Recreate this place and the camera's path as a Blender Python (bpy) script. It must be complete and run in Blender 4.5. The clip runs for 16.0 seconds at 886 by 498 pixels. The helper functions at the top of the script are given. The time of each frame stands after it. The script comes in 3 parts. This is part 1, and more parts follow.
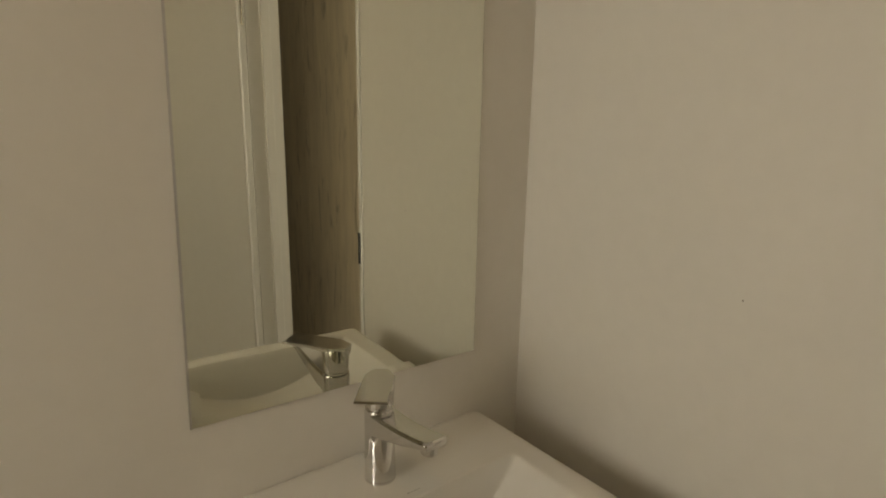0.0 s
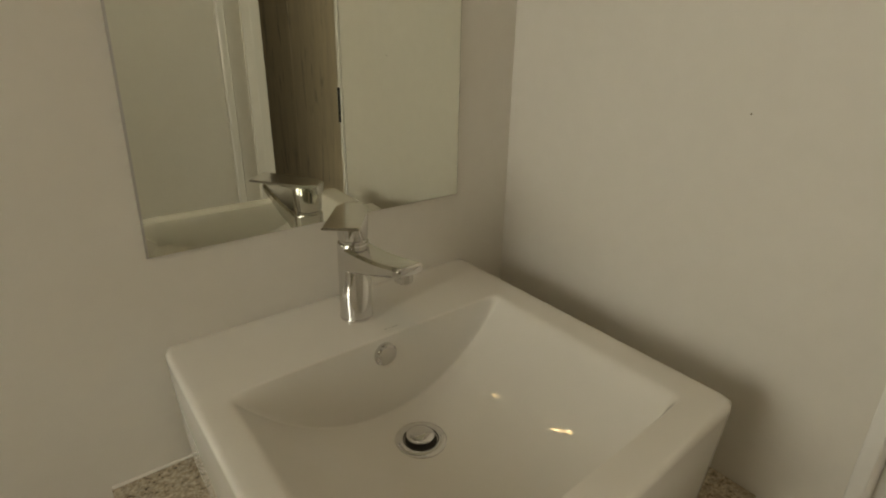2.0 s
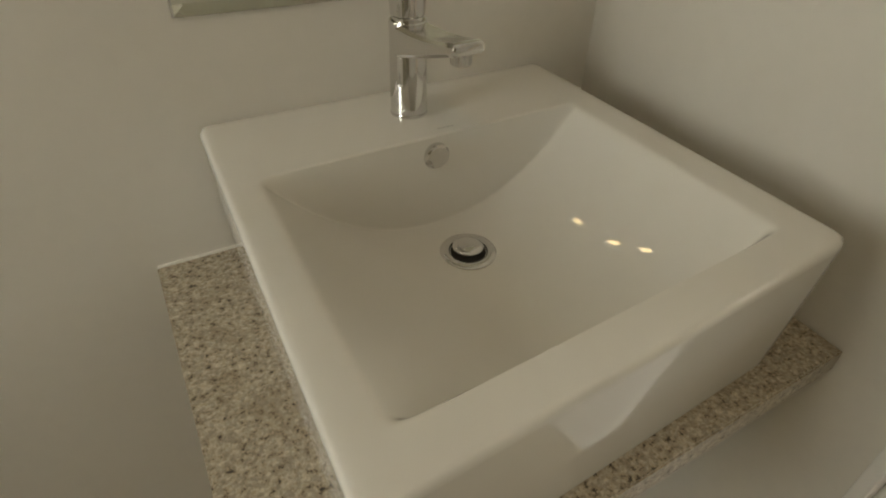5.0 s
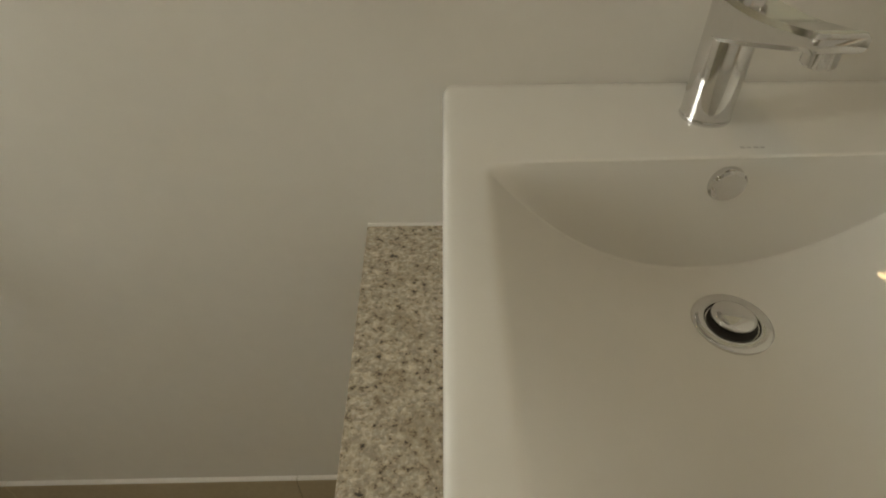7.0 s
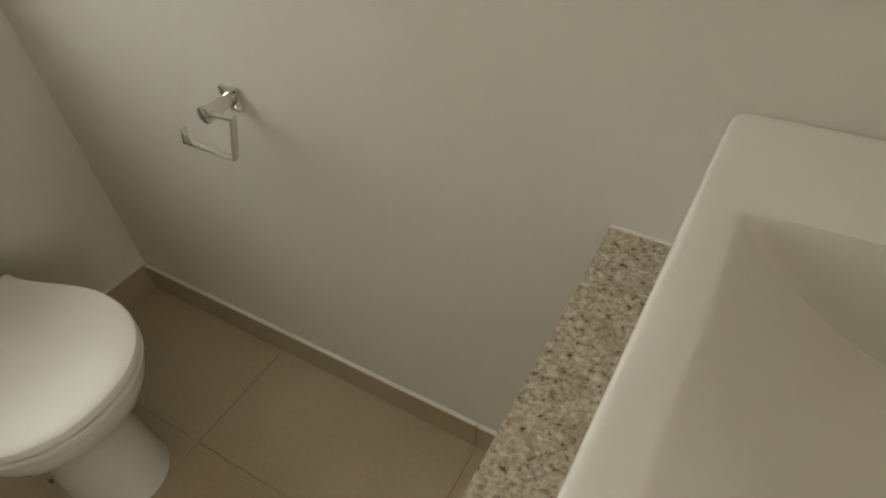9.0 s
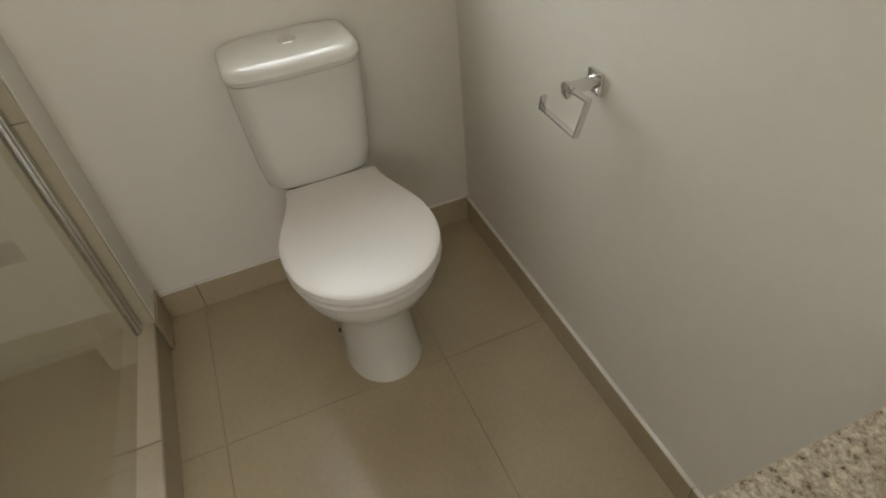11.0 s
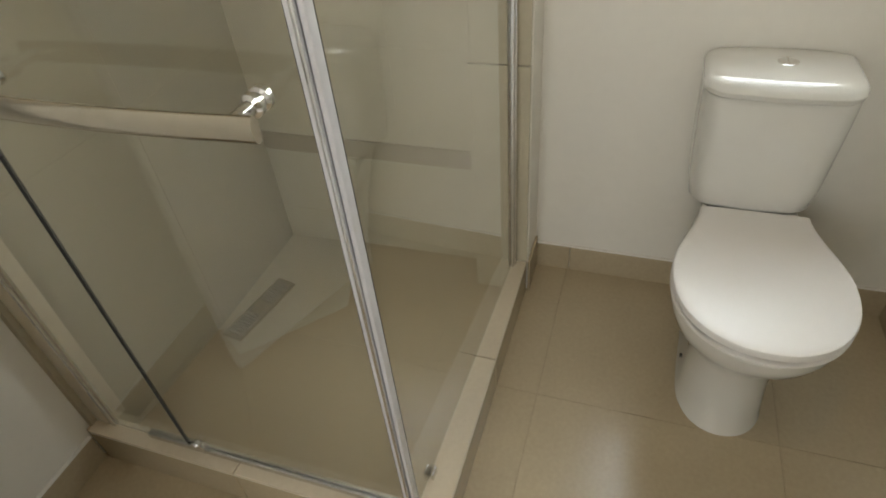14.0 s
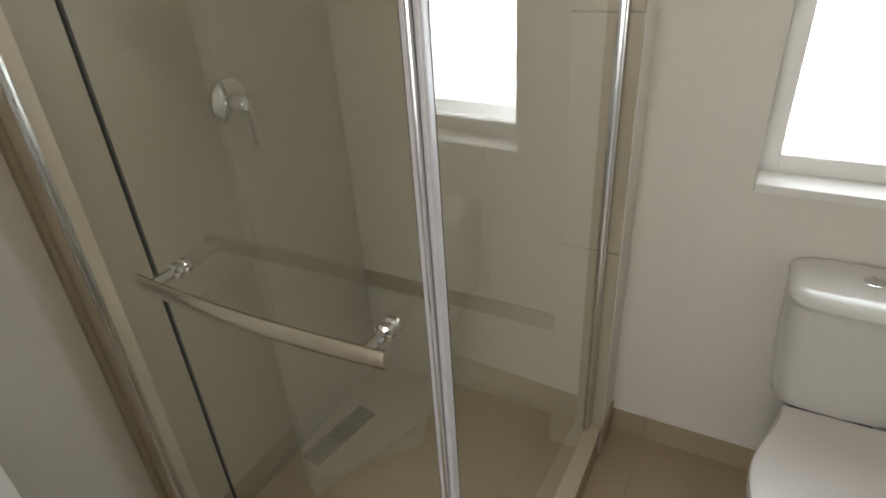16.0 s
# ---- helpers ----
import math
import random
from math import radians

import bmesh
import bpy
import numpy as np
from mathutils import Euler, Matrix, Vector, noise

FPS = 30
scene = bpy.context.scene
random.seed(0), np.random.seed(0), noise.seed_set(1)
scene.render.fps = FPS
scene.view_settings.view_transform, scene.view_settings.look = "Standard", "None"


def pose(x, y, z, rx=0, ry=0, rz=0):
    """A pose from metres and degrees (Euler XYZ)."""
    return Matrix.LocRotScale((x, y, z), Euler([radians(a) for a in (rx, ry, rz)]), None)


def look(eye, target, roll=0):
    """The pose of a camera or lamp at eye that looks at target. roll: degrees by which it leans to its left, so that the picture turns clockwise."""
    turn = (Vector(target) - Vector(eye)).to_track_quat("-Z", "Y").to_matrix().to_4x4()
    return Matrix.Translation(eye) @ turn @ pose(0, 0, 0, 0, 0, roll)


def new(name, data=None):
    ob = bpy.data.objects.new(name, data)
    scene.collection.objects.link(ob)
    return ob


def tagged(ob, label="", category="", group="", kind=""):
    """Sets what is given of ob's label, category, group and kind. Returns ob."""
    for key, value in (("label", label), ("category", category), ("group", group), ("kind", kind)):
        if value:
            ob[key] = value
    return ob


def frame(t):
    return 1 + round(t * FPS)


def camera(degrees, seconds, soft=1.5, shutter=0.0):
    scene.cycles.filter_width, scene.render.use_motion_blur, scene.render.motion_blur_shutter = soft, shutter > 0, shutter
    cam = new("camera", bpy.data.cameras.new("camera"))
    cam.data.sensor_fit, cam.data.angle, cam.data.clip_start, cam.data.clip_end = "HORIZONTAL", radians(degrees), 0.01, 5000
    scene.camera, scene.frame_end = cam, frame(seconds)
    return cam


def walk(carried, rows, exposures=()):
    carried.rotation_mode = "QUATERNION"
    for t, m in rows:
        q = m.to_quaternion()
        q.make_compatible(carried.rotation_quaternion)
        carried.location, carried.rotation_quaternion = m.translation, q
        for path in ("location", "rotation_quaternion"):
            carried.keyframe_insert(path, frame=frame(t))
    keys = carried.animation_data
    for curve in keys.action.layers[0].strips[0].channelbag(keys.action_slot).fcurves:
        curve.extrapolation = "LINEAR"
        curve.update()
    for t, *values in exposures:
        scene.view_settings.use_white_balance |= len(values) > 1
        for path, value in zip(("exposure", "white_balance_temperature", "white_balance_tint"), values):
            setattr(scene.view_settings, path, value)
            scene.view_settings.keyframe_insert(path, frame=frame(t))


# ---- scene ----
cam = camera(74.2, 16.0, soft=1.9)
PATH = [
    (0, (-0.781, -0.781, 1.496), (0.387, 0.773, 1.026), 1.0),
    (0.5, (-0.775, -0.776, 1.464), (0.388, 0.755, 0.913), 1.1),
    (1, (-0.761, -0.773, 1.435), (0.382, 0.74, 0.798), 0.7),
    (1.5, (-0.752, -0.77, 1.407), (0.385, 0.713, 0.692), 0.9),
    (2, (-0.734, -0.767, 1.376), (0.381, 0.689, 0.579), 0.9),
    (2.5, (-0.718, -0.764, 1.353), (0.372, 0.662, 0.47), 0.8),
    (3, (-0.699, -0.761, 1.337), (0.349, 0.639, 0.366), 0.7),
    (3.2, (-0.692, -0.76, 1.328), (0.336, 0.637, 0.333), 0.7),
    (5.3, (-0.674, -0.721, 1.249), (-0.009, 0.683, -0.01), 1.2),
    (5.5, (-0.662, -0.695, 1.23), (-0.081, 0.752, -0.023), 0.8),
    (6, (-0.661, -0.66, 1.21), (-0.243, 0.825, -0.063), 0.8),
    (6.5, (-0.648, -0.626, 1.215), (-0.411, 0.875, -0.086), 0.2),
    (7, (-0.637, -0.596, 1.214), (-0.608, 0.908, -0.104), -0.1),
    (7.5, (-0.609, -0.6, 1.208), (-0.826, 0.904, -0.092), 0.0),
    (8, (-0.613, -0.58, 1.24), (-1.036, 0.802, -0.143), -2.5),
    (8.2, (-0.623, -0.583, 1.244), (-1.118, 0.766, -0.147), -3.0),
    (10.3, (-0.566, -0.5917, 1.2428), (-1.8231, 0.2514, -0.1308), -5.4),
    (10.5, (-0.5732, -0.5877, 1.2581), (-1.8864, 0.1543, -0.1216), -5.9),
    (11, (-0.5813, -0.5948, 1.2703), (-2.0132, -0.1083, -0.1053), -6.2),
    (11.5, (-0.5895, -0.6255, 1.2683), (-2.0918, -0.3679, -0.094), -6.4),
    (12, (-0.6089, -0.6592, 1.2683), (-2.1317, -0.603, -0.094), -6.3),
    (12.5, (-0.5987, -0.6766, 1.2693), (-2.1266, -0.8023, -0.0828), -6.2),
    (13, (-0.5813, -0.7001, 1.2734), (-2.1, -0.9883, -0.0634), -6.2),
    (13.5, (-0.5711, -0.7256, 1.2939), (-2.0602, -1.161, -0.0378), -6.0),
    (14, (-0.567, -0.7471, 1.3184), (-2.0152, -1.3194, -0.0061), -5.7),
    (14.5, (-0.5609, -0.7645, 1.3664), (-1.9672, -1.4461, 0.0491), -5.3),
    (15, (-0.5507, -0.7604, 1.4267), (-1.9539, -1.5105, 0.1421), -4.8),
    (15.3, (-0.5619, -0.7522, 1.4707), (-1.9794, -1.5494, 0.233), -4.8),
    (15.5, (-0.5517, -0.7553, 1.4799), (-2.0193, -1.5698, 0.3138), -4.3),
    (16, (-0.5507, -0.7604, 1.5177), (-2.0929, -1.6332, 0.5008), -3.8),
]
walk(cam, [(t, look(eye, target, roll)) for t, eye, target, roll in PATH],
     exposures=[(0, -0.94, 8100, 10), (1.5, -0.89, 7900, 5), (3.2, -0.83, 7600, 5), (5.5, -0.74, 7200, 5), (8.2, -0.58, 7050, 5), (10.3, -0.48, 6650, 9), (12.0, -0.17, 6450, 5), (13.5, 0.03, 6350, 5), (15.0, 0.01, 6200, 8), (16, -0.32, 6150, 9)])

# ---- light ----
ROOM_H = 2.45
world = bpy.data.worlds.new("sky")
scene.world = world
world.use_nodes = True
wn = world.node_tree
sky = wn.nodes.new("ShaderNodeTexSky")
sky.sky_type = "NISHITA"
sky.sun_disc = False
sky.sun_elevation = radians(42)
sky.sun_rotation = radians(0)
wn.links.new(sky.outputs["Color"], wn.nodes["Background"].inputs["Color"])
wn.nodes["Background"].inputs["Strength"].default_value = 0.12

sun = new("sun", bpy.data.lights.new("sun", "SUN"))
sun.data.energy, sun.data.angle, sun.data.color = 3.0, radians(0.5), (1.0, 0.95, 0.88)
sun.matrix_basis = look((0, 0, 10), (0.4, -7.0, 3.7))


def area_lamp(name, eye, target, w, h, watts, colour):
    ob = new(name, bpy.data.lights.new(name, "AREA"))
    ob.data.shape, ob.data.size, ob.data.size_y = "RECTANGLE", w, h
    ob.data.energy, ob.data.color = watts, colour
    ob.matrix_basis = look(eye, target)
    return ob


area_lamp("window_daylight", (-2.27, -0.435, 1.40), (0, -0.435, 0.75), 0.62, 1.0, 12.6, (0.94, 0.975, 1.0))
# fill lamp added out of view to send light through the doorway
area_lamp("passage_fill", (1.66, -1.15, 1.5), (0.0, -1.15, 1.2), 1.1, 1.2, 31.0, (1.0, 0.96, 0.90))


def spot_bulb(x, y):
    ob = new("downlight_glow", bpy.data.lights.new("downlight_glow", "AREA"))
    ob.data.shape, ob.data.size = "DISK", 0.05
    ob.data.energy, ob.data.color = 3.3, (1.0, 0.72, 0.42)
    ob.matrix_basis = look((x, y, ROOM_H - 0.012), (x, y, 0))


DOWNLIGHTS = ((-0.835, -0.91),)
for lx, ly in DOWNLIGHTS:
    spot_bulb(lx, ly)


# ---- materials ----
def material(name, base, rough=0.5, metal=0.0, spread=0.06, scale=(3.0, 60.0), bump=0.0, bump_scale=120.0, coat=0.0, per_piece=0.0, per_axis=(1, 1, 1)):
    """A principled surface with stains at a large and grain at a small scale, and fine relief."""
    m = bpy.data.materials.new(name)
    m.use_nodes = True
    nt = m.node_tree
    b = nt.nodes["Principled BSDF"]
    b.inputs["Roughness"].default_value = rough
    b.inputs["Metallic"].default_value = metal
    b.inputs["Coat Weight"].default_value = coat
    co = nt.nodes.new("ShaderNodeTexCoord")
    mp = nt.nodes.new("ShaderNodeMapping")
    mp.inputs["Scale"].default_value = per_axis
    nt.links.new(co.outputs["Object"], mp.inputs["Vector"])
    value = None
    for s, detail in zip(scale, (4.0, 6.0)):
        n = nt.nodes.new("ShaderNodeTexNoise")
        n.inputs["Scale"].default_value, n.inputs["Detail"].default_value = s, detail
        nt.links.new(mp.outputs["Vector"], n.inputs["Vector"])
        if value is None:
            value = n.outputs["Fac"]
        else:
            ad = nt.nodes.new("ShaderNodeMath")
            ad.operation = "ADD"
            nt.links.new(value, ad.inputs[0])
            nt.links.new(n.outputs["Fac"], ad.inputs[1])
            value = ad.outputs[0]
    if per_piece:
        info = nt.nodes.new("ShaderNodeObjectInfo")
        sc = nt.nodes.new("ShaderNodeMath")
        sc.operation = "MULTIPLY_ADD"
        sc.inputs[1].default_value, sc.inputs[2].default_value = per_piece, -per_piece / 2
        nt.links.new(info.outputs["Random"], sc.inputs[0])
        ad = nt.nodes.new("ShaderNodeMath")
        ad.operation = "ADD"
        nt.links.new(value, ad.inputs[0])
        nt.links.new(sc.outputs[0], ad.inputs[1])
        value = ad.outputs[0]
    ramp = nt.nodes.new("ShaderNodeMapRange")
    ramp.inputs["From Min"].default_value, ramp.inputs["From Max"].default_value = 0.6, 1.4
    ramp.inputs["To Min"].default_value, ramp.inputs["To Max"].default_value = 1 - spread, 1 + spread
    nt.links.new(value, ramp.inputs["Value"])
    mix = nt.nodes.new("ShaderNodeMix")
    mix.data_type, mix.blend_type = "RGBA", "MULTIPLY"
    mix.inputs["Factor"].default_value = 1.0
    mix.inputs["A"].default_value = (*base, 1)
    nt.links.new(ramp.outputs["Result"], mix.inputs["B"])
    nt.links.new(mix.outputs["Result"], b.inputs["Base Color"])
    if bump:
        n = nt.nodes.new("ShaderNodeTexNoise")
        n.inputs["Scale"].default_value, n.inputs["Detail"].default_value = bump_scale, 5.0
        nt.links.new(mp.outputs["Vector"], n.inputs["Vector"])
        bp = nt.nodes.new("ShaderNodeBump")
        bp.inputs["Strength"].default_value, bp.inputs["Distance"].default_value = bump, 0.002
        nt.links.new(n.outputs["Fac"], bp.inputs["Height"])
        nt.links.new(bp.outputs["Normal"], b.inputs["Normal"])
    return m


def granite():
    m = material("granite", (0.46, 0.41, 0.33), 0.28)
    nt = m.node_tree
    b = nt.nodes["Principled BSDF"]
    co = nt.nodes.new("ShaderNodeTexCoord")
    v = nt.nodes.new("ShaderNodeTexVoronoi")
    v.inputs["Scale"].default_value = 300.0
    n = nt.nodes.new("ShaderNodeTexNoise")
    n.inputs["Scale"].default_value, n.inputs["Detail"].default_value = 120.0, 6.0
    n.inputs["Roughness"].default_value = 0.7
    n2 = nt.nodes.new("ShaderNodeTexNoise")
    n2.inputs["Scale"].default_value, n2.inputs["Detail"].default_value = 16.0, 3.0
    for t in (v, n, n2):
        nt.links.new(co.outputs["Object"], t.inputs["Vector"])
    grain = nt.nodes.new("ShaderNodeValToRGB")
    e = grain.color_ramp.elements
    e[0].position, e[0].color = 0.35, (0.05, 0.045, 0.035, 1)
    e[1].position, e[1].color = 0.66, (0.54, 0.495, 0.41, 1)
    for p, c in ((0.39, (0.17, 0.13, 0.085, 1)), (0.42, (0.34, 0.285, 0.205, 1)), (0.53, (0.42, 0.37, 0.29, 1))):
        k = e.new(p)
        k.color = c
    nt.links.new(n.outputs["Fac"], grain.inputs["Fac"])
    sep = nt.nodes.new("ShaderNodeSeparateColor")
    nt.links.new(v.outputs["Color"], sep.inputs["Color"])
    flake = nt.nodes.new("ShaderNodeMapRange")
    flake.inputs["To Min"].default_value, flake.inputs["To Max"].default_value = 0.72, 1.22
    nt.links.new(sep.outputs["Red"], flake.inputs["Value"])
    mul = nt.nodes.new("ShaderNodeMix")
    mul.data_type, mul.blend_type = "RGBA", "MULTIPLY"
    mul.inputs["Factor"].default_value = 1.0
    nt.links.new(grain.outputs["Color"], mul.inputs["A"])
    nt.links.new(flake.outputs["Result"], mul.inputs["B"])
    dark = nt.nodes.new("ShaderNodeMapRange")
    dark.inputs["From Min"].default_value, dark.inputs["From Max"].default_value = 0.56, 0.66
    nt.links.new(n2.outputs["Fac"], dark.inputs["Value"])
    mx = nt.nodes.new("ShaderNodeMix")
    mx.data_type = "RGBA"
    mx.inputs["B"].default_value = (0.24, 0.19, 0.12, 1)
    half = nt.nodes.new("ShaderNodeMath")
    half.operation = "MULTIPLY"
    half.inputs[1].default_value = 0.35
    nt.links.new(dark.outputs["Result"], half.inputs[0])
    nt.links.new(half.outputs[0], mx.inputs["Factor"])
    nt.links.new(mul.outputs["Result"], mx.inputs["A"])
    nt.links.new(mx.outputs["Result"], b.inputs["Base Color"])
    return m


def wood():
    m = material("grey_oak", (0.76, 0.675, 0.545), 0.5, spread=0.16, scale=(2.2, 14.0), bump=0.25, bump_scale=30.0, per_axis=(6, 6, 0.5))
    nt = m.node_tree
    b = nt.nodes["Principled BSDF"]
    co = nt.nodes.new("ShaderNodeTexCoord")
    mp = nt.nodes.new("ShaderNodeMapping")
    mp.inputs["Scale"].default_value = (26, 26, 5)
    nt.links.new(co.outputs["Object"], mp.inputs["Vector"])
    knot = nt.nodes.new("ShaderNodeTexNoise")       # scattered knots and dark flecks
    knot.inputs["Scale"].default_value, knot.inputs["Detail"].default_value = 1.0, 5.0
    knot.inputs["Distortion"].default_value = 0.6
    nt.links.new(mp.outputs["Vector"], knot.inputs["Vector"])
    cut = nt.nodes.new("ShaderNodeMapRange")
    cut.inputs["From Min"].default_value, cut.inputs["From Max"].default_value = 0.58, 0.74
    cut.inputs["To Min"].default_value, cut.inputs["To Max"].default_value = 1.0, 0.5
    nt.links.new(knot.outputs["Fac"], cut.inputs["Value"])
    mul = nt.nodes.new("ShaderNodeMix")
    mul.data_type, mul.blend_type = "RGBA", "MULTIPLY"
    mul.inputs["Factor"].default_value = 1.0
    nt.links.new(b.inputs["Base Color"].links[0].from_socket, mul.inputs["A"])
    nt.links.new(cut.outputs["Result"], mul.inputs["B"])
    nt.links.new(mul.outputs["Result"], b.inputs["Base Color"])
    return m


def glass(name, tint, clear=1.0):
    m = bpy.data.materials.new(name)
    m.use_nodes = True
    b = m.node_tree.nodes["Principled BSDF"]
    b.inputs["Base Color"].default_value = (*tint, 1)
    b.inputs["Roughness"].default_value = 0.0
    b.inputs["Transmission Weight"].default_value = clear
    b.inputs["IOR"].default_value = 1.5
    return m


PAINT = material("wall_paint", (0.70, 0.672, 0.612), 0.55, spread=0.025, scale=(1.6, 35.0), bump=0.10, bump_scale=160.0)
JAMB = material("beige_jamb", (0.64, 0.56, 0.43), 0.35, spread=0.06, scale=(4.0, 60.0), bump=0.04)
CEIL = material("ceiling_paint", (0.80, 0.79, 0.76), 0.8, spread=0.02, bump=0.06)
WHITE = material("white_gloss_paint", (0.78, 0.77, 0.74), 0.35, spread=0.02, bump=0.03, bump_scale=60)
# extra glossy white for the highlight bead on the door leaf
GLOSS = material("glint_gloss", (0.80, 0.79, 0.77), 0.08, spread=0.02, coat=1.0)
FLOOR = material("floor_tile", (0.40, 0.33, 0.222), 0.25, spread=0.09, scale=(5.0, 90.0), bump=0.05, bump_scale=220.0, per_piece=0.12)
SHTILE = material("shower_tile", (0.425, 0.38, 0.28), 0.28, spread=0.06, scale=(3.0, 70.0), bump=0.03, bump_scale=200.0, per_piece=0.12)
BANDTILE = material("border_tile", (0.28, 0.235, 0.155), 0.3, spread=0.06, bump=0.03)
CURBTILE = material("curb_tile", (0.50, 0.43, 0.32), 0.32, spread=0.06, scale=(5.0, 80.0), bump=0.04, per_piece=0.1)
GROUT = material("grout", (0.335, 0.27, 0.178), 0.85, spread=0.15, bump=0.2)
SHGROUT = material("shower_grout", (0.40, 0.335, 0.23), 0.8, spread=0.08, bump=0.15)
WGROUT = material("wall_grout", (0.42, 0.362, 0.257), 0.7, spread=0.08, bump=0.1)
CAULK = material("caulk", (0.74, 0.71, 0.66), 0.5, spread=0.03)
CERAMIC = material("white_ceramic", (0.715, 0.70, 0.655), 0.02, spread=0.012, scale=(2.0, 25.0), coat=0.25)
CERAMIC.node_tree.nodes["Principled BSDF"].inputs["IOR"].default_value = 1.6
CERAMIC.node_tree.nodes["Principled BSDF"].inputs["Coat IOR"].default_value = 1.6
TCERAMIC = material("toilet_ceramic", (0.645, 0.63, 0.587), 0.06, spread=0.012, scale=(2.0, 25.0), coat=0.3)
SEATPL = material("seat_plastic", (0.725, 0.70, 0.676), 0.30, spread=0.012)
CHROME = material("chrome", (0.72, 0.71, 0.70), 0.09, metal=1.0, spread=0.03, scale=(8.0, 200.0))
SATIN = material("satin_steel", (0.60, 0.55, 0.46), 0.16, metal=1.0, spread=0.05)
ALU = material("aluminium", (0.66, 0.66, 0.67), 0.25, metal=1.0, spread=0.05, scale=(5.0, 150.0))
SEAL = material("clear_pvc_seal", (0.52, 0.505, 0.515), 0.3, spread=0.06)
BLACK = material("black_rubber", (0.02, 0.02, 0.018), 0.8, spread=0.2)
# near-black: shade painted into gaps, and the real screw and bolt caps
DARK = material("gap_shade_and_caps", (0.02, 0.018, 0.015), 0.7, spread=0.2)
# grey for the shade inside the drain slots
SLOT_SHADE = material("slot_shade_grey", (0.20, 0.19, 0.17), 0.5, spread=0.1)
MARK = material("faded_print", (0.40, 0.385, 0.36), 0.4, spread=0.1)
MIRROR = material("mirror_silver", (0.80, 0.81, 0.72), 0.015, metal=1.0, spread=0.01)
MIRROR_EDGE = material("mirror_edge", (0.10, 0.12, 0.09), 0.2, spread=0.1)
GRANITE = granite()
WOOD = wood()
# daylight on the passage floor is put into this pale colour
PASSAGE = material("daylit_floor", (0.72, 0.715, 0.72), 0.35, spread=0.05, bump=0.03)
GLASS = glass("shower_glass", (0.935, 0.947, 0.91), 0.986)
WGLASS = glass("window_glass", (0.97, 0.98, 0.98))
HAZE = bpy.data.materials.new("bright_haze")
HAZE.use_nodes = True
HAZE.node_tree.nodes["Principled BSDF"].inputs["Base Color"].default_value = (0.8, 0.79, 0.76, 1)
HAZE.node_tree.nodes["Principled BSDF"].inputs["Emission Color"].default_value = (1.0, 0.985, 0.93, 1)
HAZE.node_tree.nodes["Principled BSDF"].inputs["Emission Strength"].default_value = 3.6
SOIL = material("outside_ground", (0.20, 0.17, 0.12), 0.9, spread=0.3, scale=(0.3, 4.0), bump=0.4, bump_scale=20)


# ---- mesh helpers ----
def finish(name, bm, mat, parent=None, label="", smooth=False):
    bmesh.ops.remove_doubles(bm, verts=bm.verts, dist=1e-6)
    bmesh.ops.recalc_face_normals(bm, faces=bm.faces)
    me = bpy.data.meshes.new(name)
    bm.to_mesh(me)
    bm.free()
    me.materials.append(mat)
    if smooth:
        me.polygons.foreach_set("use_smooth", [True] * len(me.polygons))
        me.set_sharp_from_angle(angle=radians(38))
    ob = new(name, me)
    if parent:
        ob.parent = parent
    if label:
        ob["label"] = label
    return ob


def part(name, bm, mat, parent, label="", smooth=True):
    return finish(name, bm, mat, parent, label, smooth)


def thing(name, label, category, group="", kind=""):
    return tagged(new(name), label, category, group, kind)


def box(x0, x1, y0, y1, z0, z1, bevel=0.0, seg=2, bm=None):
    bm = bm or bmesh.new()
    vs = [bm.verts.new((x, y, z)) for x in (x0, x1) for y in (y0, y1) for z in (z0, z1)]
    fs = [bm.faces.new([vs[i] for i in f]) for f in ((0, 1, 3, 2), (4, 6, 7, 5), (0, 4, 5, 1), (2, 3, 7, 6), (0, 2, 6, 4), (1, 5, 7, 3))]
    if bevel:
        edges = list({e for f in fs for e in f.edges})
        bmesh.ops.bevel(bm, geom=edges, offset=bevel, segments=seg, affect="EDGES", profile=0.6)
    return bm


def prism(points, z0, z1, bevel=0.0, bm=None):
    """An upright prism over a plan outline."""
    bm = bm or bmesh.new()
    lo = [bm.verts.new((x, y, z0)) for x, y in points]
    hi = [bm.verts.new((x, y, z1)) for x, y in points]
    n = len(points)
    fs = [bm.faces.new(lo[::-1]), bm.faces.new(hi)]
    fs += [bm.faces.new((lo[i], lo[(i + 1) % n], hi[(i + 1) % n], hi[i])) for i in range(n)]
    if bevel:
        bmesh.ops.bevel(bm, geom=list(fs[1].edges), offset=bevel, segments=2, affect="EDGES")
    return bm


def tube(rings, bm=None, caps=True):
    """Skin over rings of points, all of one length."""
    bm = bm or bmesh.new()
    vs = [[bm.verts.new(p) for p in r] for r in rings]
    n = len(rings[0])
    for a, b in zip(vs, vs[1:]):
        for i in range(n):
            bm.faces.new((a[i], a[(i + 1) % n], b[(i + 1) % n], b[i]))
    if caps:
        bm.faces.new(vs[0][::-1])
        bm.faces.new(vs[-1])
    return bm


def turned(centre, axis, profile, seg=32, bm=None):
    """A solid of revolution: profile gives (distance along the axis, radius)."""
    a = Vector(axis).normalized()
    u = a.orthogonal().normalized()
    v = a.cross(u)
    rings = [[Vector(centre) + a * h + (u * math.cos(k) + v * math.sin(k)) * r for k in (2 * math.pi * i / seg for i in range(seg))] for h, r in profile]
    return tube(rings, bm)


